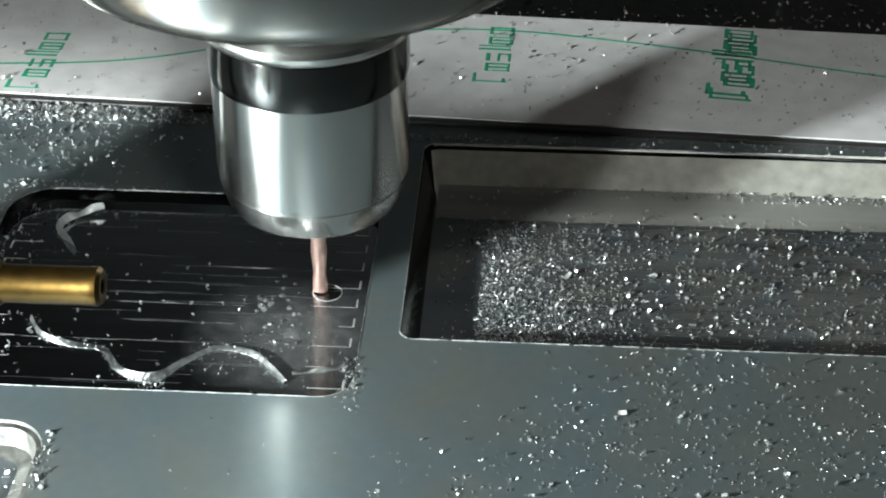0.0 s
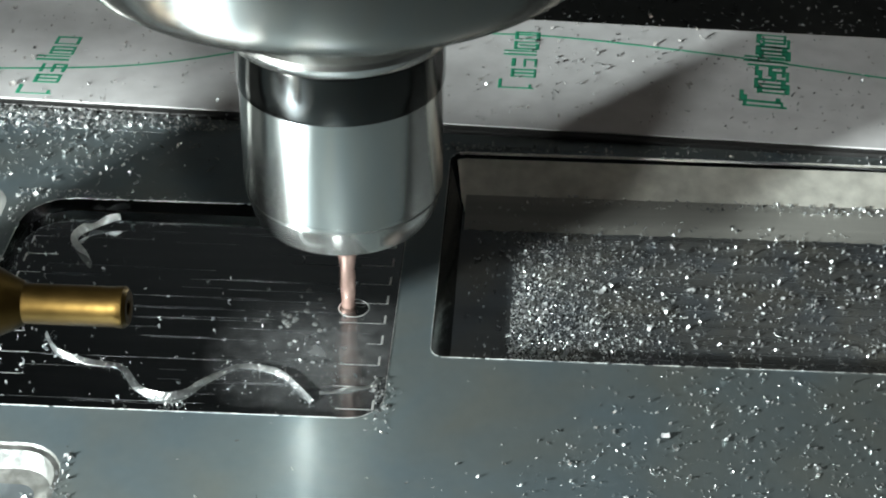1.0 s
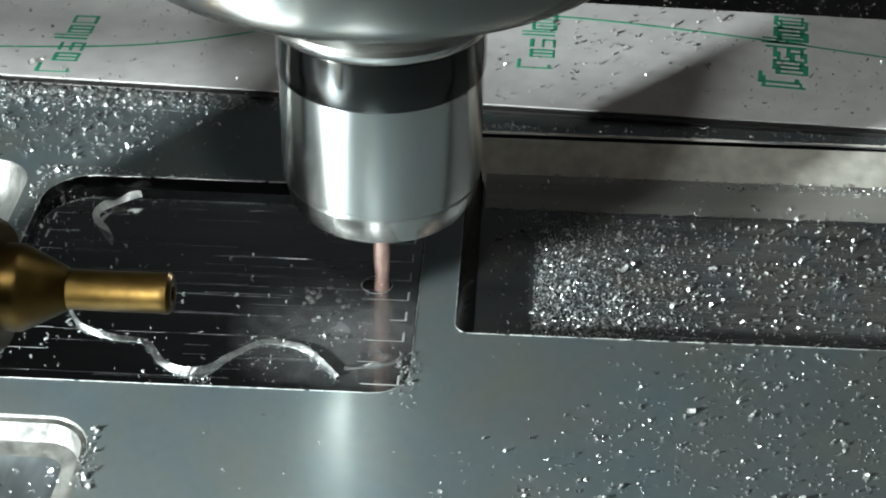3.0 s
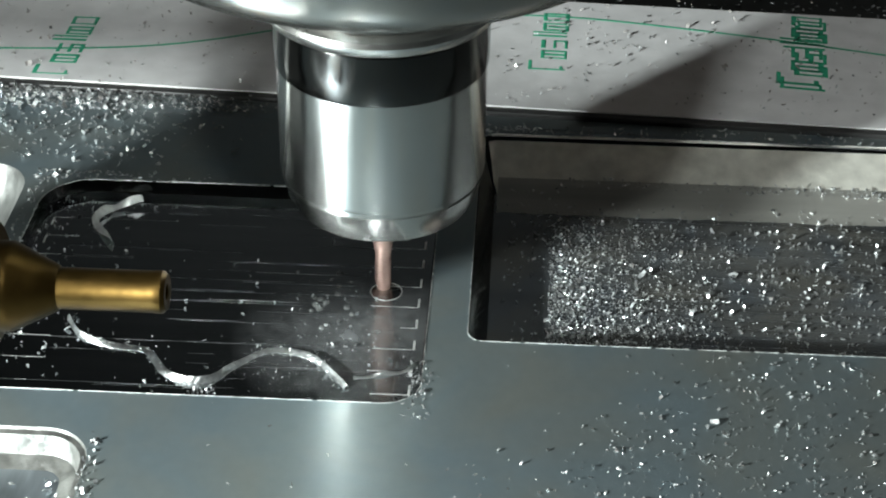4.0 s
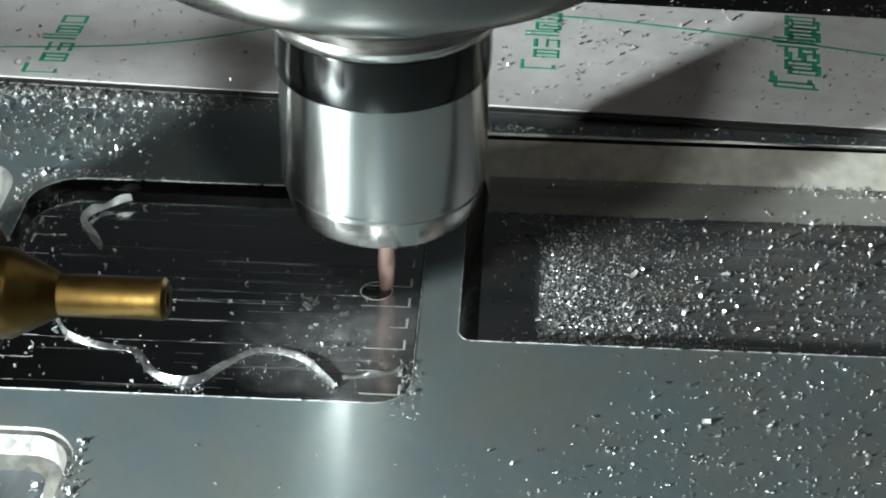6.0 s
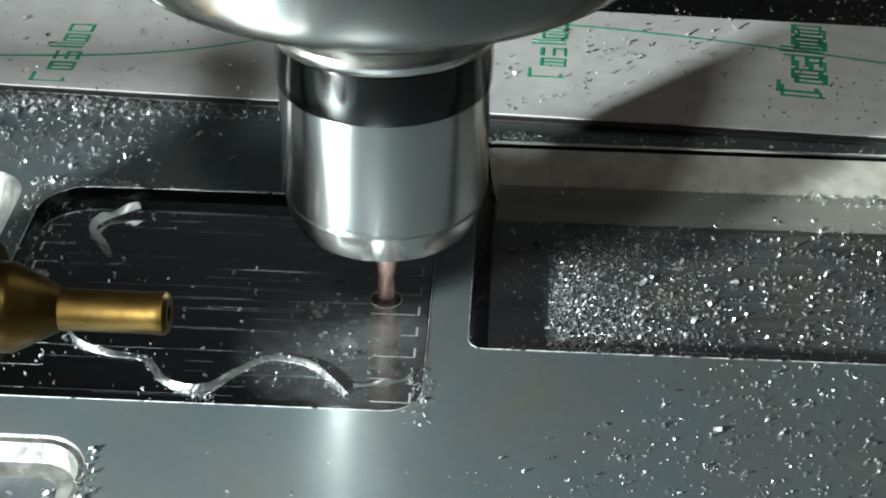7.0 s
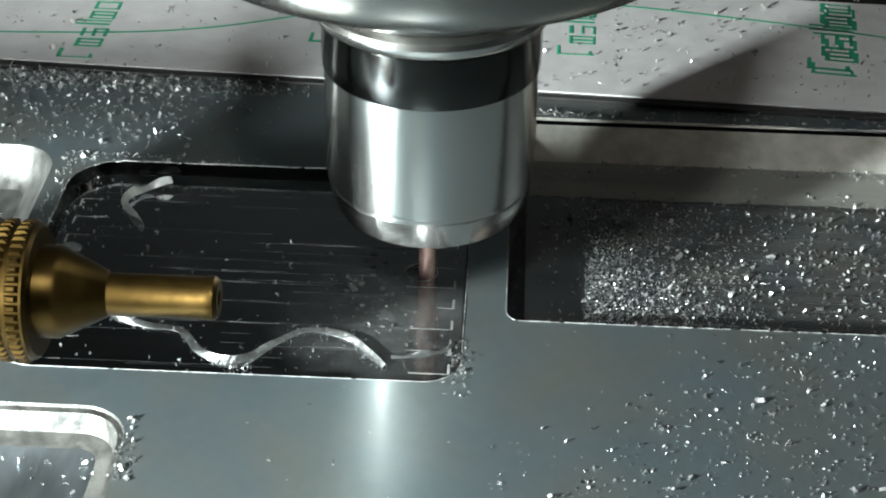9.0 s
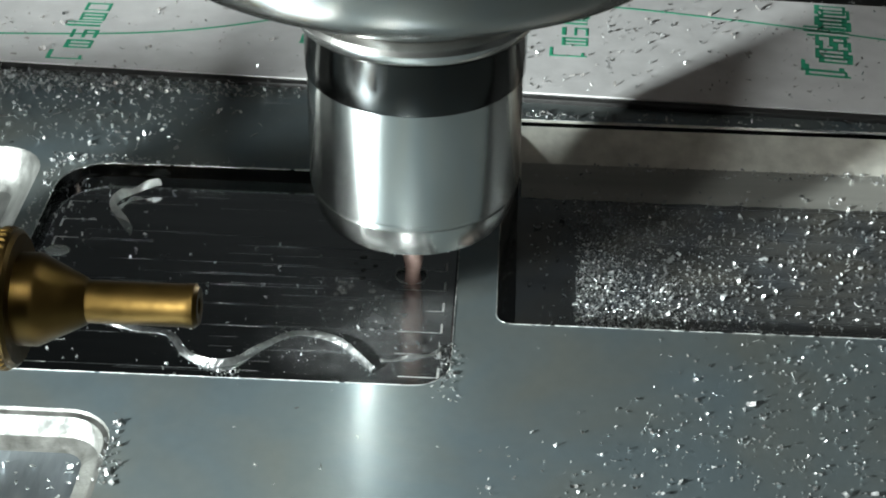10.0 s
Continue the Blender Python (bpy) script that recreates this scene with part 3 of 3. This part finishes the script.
def build_chips():
    rng = random.Random(11)
    # right pocket: dense past a dark strip along its end wall
    spots = scatter(rng, 2100, (0.0105, 0.115), (-0.001, 0.056), RIGHT_Z, lambda x, y: (1.0 if x < 0.03 else 0.55) * min(1, (0.060 - y) / 0.012) * (1.0 if y > 0.004 or x < 0.05 else 0.6))
    spots += scatter(rng, 110, (0.0, 0.0115), (0.0, 0.062), RIGHT_Z)
    spots += scatter(rng, 300, (0.012, 0.115), (0.0605, 0.0640), RIGHT_Z, lambda x, y: 0.3 + 0.7 * (x / 0.115))
    spots = [(x, y, right_floor(y)) for x, y, z in spots]
    chips("bright aluminium chips strewn over the wet pocket floor", spots, seed=2, size=(0.0003, 0.0012))
    fine = scatter(rng, 2600, (0.0095, 0.045), (-0.001, 0.050), RIGHT_Z, lambda x, y: math.exp(-((x - 0.011) / 0.016)) * (1.2 - y / 0.05))
    chips("fine aluminium dust drifted along the pocket end", fine, seed=3, size=(0.0002, 0.0006))

    # the plate's face in front
    def fan(x, y):
        edge = 0.026 + (y + 0.010) * 0.80
        return 1.0 if x > edge + 0.012 else 0.25 if x > edge else 0.05

    spots = scatter(rng, 1400, (-0.07, 0.105), (-0.070, -0.0065), 0.0, fan)
    chips("loose aluminium chips lying on the plate face", spots, seed=4, size=(0.0003, 0.0009), lean=0.45)
    spots = scatter(rng, 45, (-0.0722, -0.064), (-0.056, -0.0365), 0.0, lambda x, y: max(0.0, 1 - (x + 0.0718) / 0.004)) + scatter(rng, 40, (-0.0175, -0.0125), (-0.030, -0.012), 0.0)
    chips("bright chips heaped at the slot corner", spots, seed=5, size=(0.0005, 0.0013))
    # drift against the board, thick at one end
    spots = scatter(rng, 900, (-0.165, -0.03), (0.0815, 0.0915), 0.0, lambda x, y: min(1, max(0.03, (-0.045 - x) / 0.06)) if y < 0.0838 - 0.0507 * x - 0.0004 else 0)
    spots = [(x, y, rng.uniform(0, 0.0009) * min(1, max(0, (-0.06 - x) / 0.03))) for x, y, z in spots]
    pile = scatter(rng, 1100, (-0.165, -0.045), (0.0, 0.0045), 0.0, lambda x, y: min(1, max(0.05, (-0.05 - x) / 0.05)) * (1 - y / 0.0055))
    spots += [(x, 0.0820 - 0.0507 * x - y, rng.uniform(0, 0.0014) * (1 - y / 0.0045)) for x, y, z in pile]
    spots += scatter(rng, 820, (-0.165, -0.03), (0.055, 0.084), 0.0, lambda x, y: max(0.02, min(1, (-0.055 - x) / 0.05)) * (0.35 + 0.65 * max(0, (y - 0.06) / 0.022)))
    spots += scatter(rng, 230, (-0.012, 0.11), (0.0760, 0.0800), 0.0, lambda x, y: 1.0 if x < 0.006 else 0.5)
    chips("aluminium chips drifted against the board edge", spots, seed=6, size=(0.0004, 0.0014))
    # left pocket
    spots = scatter(rng, 150, (-0.0995, -0.070), (-0.016, 0.0465), LEFT_Z, lambda x, y: math.exp(-(x + 0.0995) / 0.008) * 0.8 + 0.25 * max(0, (y - 0.034) / 0.012))
    spots += scatter(rng, 60, (-0.0990, -0.017), (-0.024, 0.046), LEFT_Z)
    spots += scatter(rng, 25, (-0.045, -0.017), (-0.0155, 0.0165), LEFT_Z, lambda x, y: math.exp(-(((x + 0.033) / 0.008) ** 2)))
    chips("small chips scattered in the dark wet pocket", spots, seed=7, size=(0.0003, 0.0010))
    # flecks added to lighten the floor where it mirrors the nut
    haze_flecks = scatter(rng, 240, (-0.052, -0.0165), (-0.0235, 0.0185), LEFT_Z, lambda x, y: math.exp(-((x + 0.031 - 0.3 * y) / 0.010) ** 2 - ((y + 0.0075) / 0.014) ** 2))
    chips("tiny metal flecks imitating the haze of reflected light round the cutter", haze_flecks, seed=14, size=(0.00008, 0.00028))
    curl = spline(LONG_RIBBON, 20)
    spots = [(x + rng.gauss(0, 0.0007), y + rng.gauss(0, 0.0006), LEFT_Z + rng.uniform(0, 0.0008)) for x, y in curl]
    spots += [(rng.gauss(-0.0560, 0.0016), rng.gauss(-0.0208, 0.0008), LEFT_Z + rng.uniform(0, 0.0006)) for k in range(45)]
    chips("tiny burrs caught along the swarf ribbon", spots, seed=15, size=(0.0002, 0.0006))
    # clumps on the rim at the back corner
    rim = scatter(rng, 150, (-0.1045, -0.060), (0.0485, 0.0525), 0.0, lambda x, y: math.exp(-(x + 0.1045) / 0.018)) + scatter(rng, 110, (-0.1040, -0.1005), (0.005, 0.050), 0.0)
    rim += scatter(rng, 36, (-0.0165, -0.0130), (-0.0265, -0.0165), 0.0)
    chips("ragged bright chips clinging to the pocket rim", rim, seed=16, size=(0.0003, 0.0010))
    # slots
    spots = scatter(rng, 110, (-0.110, -0.0765), (-0.075, -0.0445), -0.0056) + scatter(rng, 60, (-0.135, -0.1105), (0.01, 0.047), -0.0075)
    chips("chips lying in the bright slots", spots, seed=8, size=(0.0006, 0.0017))
    # film and the table behind it
    zf = 0.0016
    spots = scatter(rng, 620, (-0.16, 0.13), (0.086, 0.148), zf, lambda x, y: 1.0 if x > -0.03 else 0.4)
    chips("bright chips on the crinkled film", spots, seed=9, size=(0.0003, 0.0011))
    spots = scatter(rng, 330, (-0.16, 0.13), (0.088, 0.142), zf)
    chips("dull grey smears and shreds on the film", spots, mat=STAIN, seed=10, size=(0.0003, 0.0014), name="shreds")
    spots = scatter(rng, 900, (-0.05, 0.16), (0.155, 0.235), -0.022)
    chips("chips covering the dark table behind the board", spots, seed=12, size=(0.0007, 0.0018))


# ---- drops of cutting oil on the pocket floor ----
def build_drops():
    rng = random.Random(21)
    spots = [(-0.0957, 0.0184, 0.0021)] + [(rng.gauss(-0.0355, 0.0028), rng.gauss(0.0085, 0.0055), rng.uniform(0.0003, 0.0009)) for k in range(20)]
    for x, y, r in spots:
        bm = lathe([(r, 0.0), (r * 0.93, r * 0.06), (r * 0.72, r * 0.12), (r * 0.40, r * 0.16), (0.0, r * 0.18)], 20)
        for v in bm.verts:
            v.co.x *= 1 + 0.25 * math.sin(7 * r * 1000)
        bmesh.ops.translate(bm, vec=(x, y, LEFT_Z + 0.00002), verts=bm.verts)
        big = r > 0.002
        tagged(mesh_object("oil_drop", bm, DROP, None, True), "large clear drop of oil on the pocket floor" if big else "small clear drop of cutting oil near the cutter", "oil drop", "oil drops in the pocket")


# ---- the film's green print, as plain strokes ----
BLOCKS = {
    "a": [(0.1, 0, 0.1, 0.95), (0.1, 0.9, 0.7, 0.9), (0.1, 0.1, 0.35, 0.1)],
    "b": [(-0.05, 0.6, 0.55, 0.6), (0.5, 0.62, 0.5, 0), (0.55, 0, -0.05, 0), (0, 0, 0, 0.6), (0.25, 0, 0.25, 0.6)],
    "c": [(-0.05, 0, 0.55, 0), (-0.05, 0.3, 0.55, 0.3), (-0.05, 0.6, 0.55, 0.6), (0.5, 0, 0.5, 0.3)],
    "d": [(0.1, 0, 0.1, 0.9), (0.35, 0, 0.35, 0.9)],
    "e": [(-0.05, 0, 0.55, 0), (-0.05, 0.6, 0.55, 0.6), (0, 0, 0, 0.6), (0.5, 0, 0.5, 0.6)],
}


def build_print(board):
    rng = random.Random(3)
    for x0, y0, lean, scale in ((0.0118, 0.0215, 1, 1.0), (0.0745, 0.0185, -4, 1.20), (-0.0490, 0.0205, 1, 1.0), (-0.1075, 0.0045, 2, 1.0)):
        at = 0.0
        for g in "abcdbe":
            bm = bmesh.new()
            for twice in ((0.0, 0.0), (0.0021, 0.0008))[: 2 if scale > 1.1 else 1]:
                for ax, ay, bx, by in BLOCKS[g]:
                    bar(bm, ax * 0.0078 + twice[0], ay * 0.0095 + twice[1], bx * 0.0078 + twice[0], by * 0.0095 + twice[1], rng.uniform(0.0006, 0.0012), 0.0, 0.00006)
            m = Matrix.Translation((x0, y0, 0.00162)) @ pose(0, 0, 0, 0, 0, 90 + lean) @ Matrix.Diagonal((scale * 0.95, scale, 1, 1)) @ Matrix.Translation((at, 0, 0))
            bmesh.ops.transform(bm, matrix=m, verts=bm.verts)
            part("print_stroke", bm, GREEN, board)
            at += {"a": 0.0072, "d": 0.0042}.get(g, 0.0060)
    bm = bmesh.new()
    line = spline([(-0.20, 0.0105), (-0.100, 0.0205), (-0.050, 0.0400), (0.000, 0.0515), (0.050, 0.0475), (0.110, 0.0365), (0.20, 0.020)], 12)
    for (ax, ay), (bx, by) in zip(line, line[1:]):
        bar(bm, ax, ay, bx, by, 0.0009, 0.00162, 0.00168)
    part("print_line", bm, GREEN, board)


build_setting()
plate = build_plate()
board = build_board()
spindle = build_head()
cutter = build_cutter(spindle)
nozzle = build_nozzle()
build_marks(plate)
build_print(board)
build_ribbon(LONG_RIBBON, 0.0015, "long wavy ribbon of bright aluminium swarf", 1)
build_ribbon([(-0.0825, 0.0277), (-0.0852, 0.0317), (-0.0878, 0.0357), (-0.0862, 0.0394), (-0.0840, 0.0414), (-0.0810, 0.0426), (-0.0790, 0.0434)], 0.0020, "short hooked ribbon of dull aluminium swarf propped on the pocket wall", 2, BURR, 0.0016)
build_ribbon([(-0.0275, -0.0147), (-0.0224, -0.0136), (-0.0175, -0.0117), (-0.0156, -0.0090)], 0.0008, "small curved ribbon of bright swarf", 3)
build_chips()
build_drops()


def motions():
    walk(spindle, [(t, pose(AXIS[0] + x, AXIS[1] + y, HEAD_Z + z)) for t, x, y, z in HEAD_ROWS])
    walk(nozzle, [(t, pose(x, y, z)) for t, x, y, z in HEAD_ROWS])
    walk(cutter, [(k / 30, pose(0, 0, 0, 0, 0, -70 * k)) for k in range(301)])


motions()
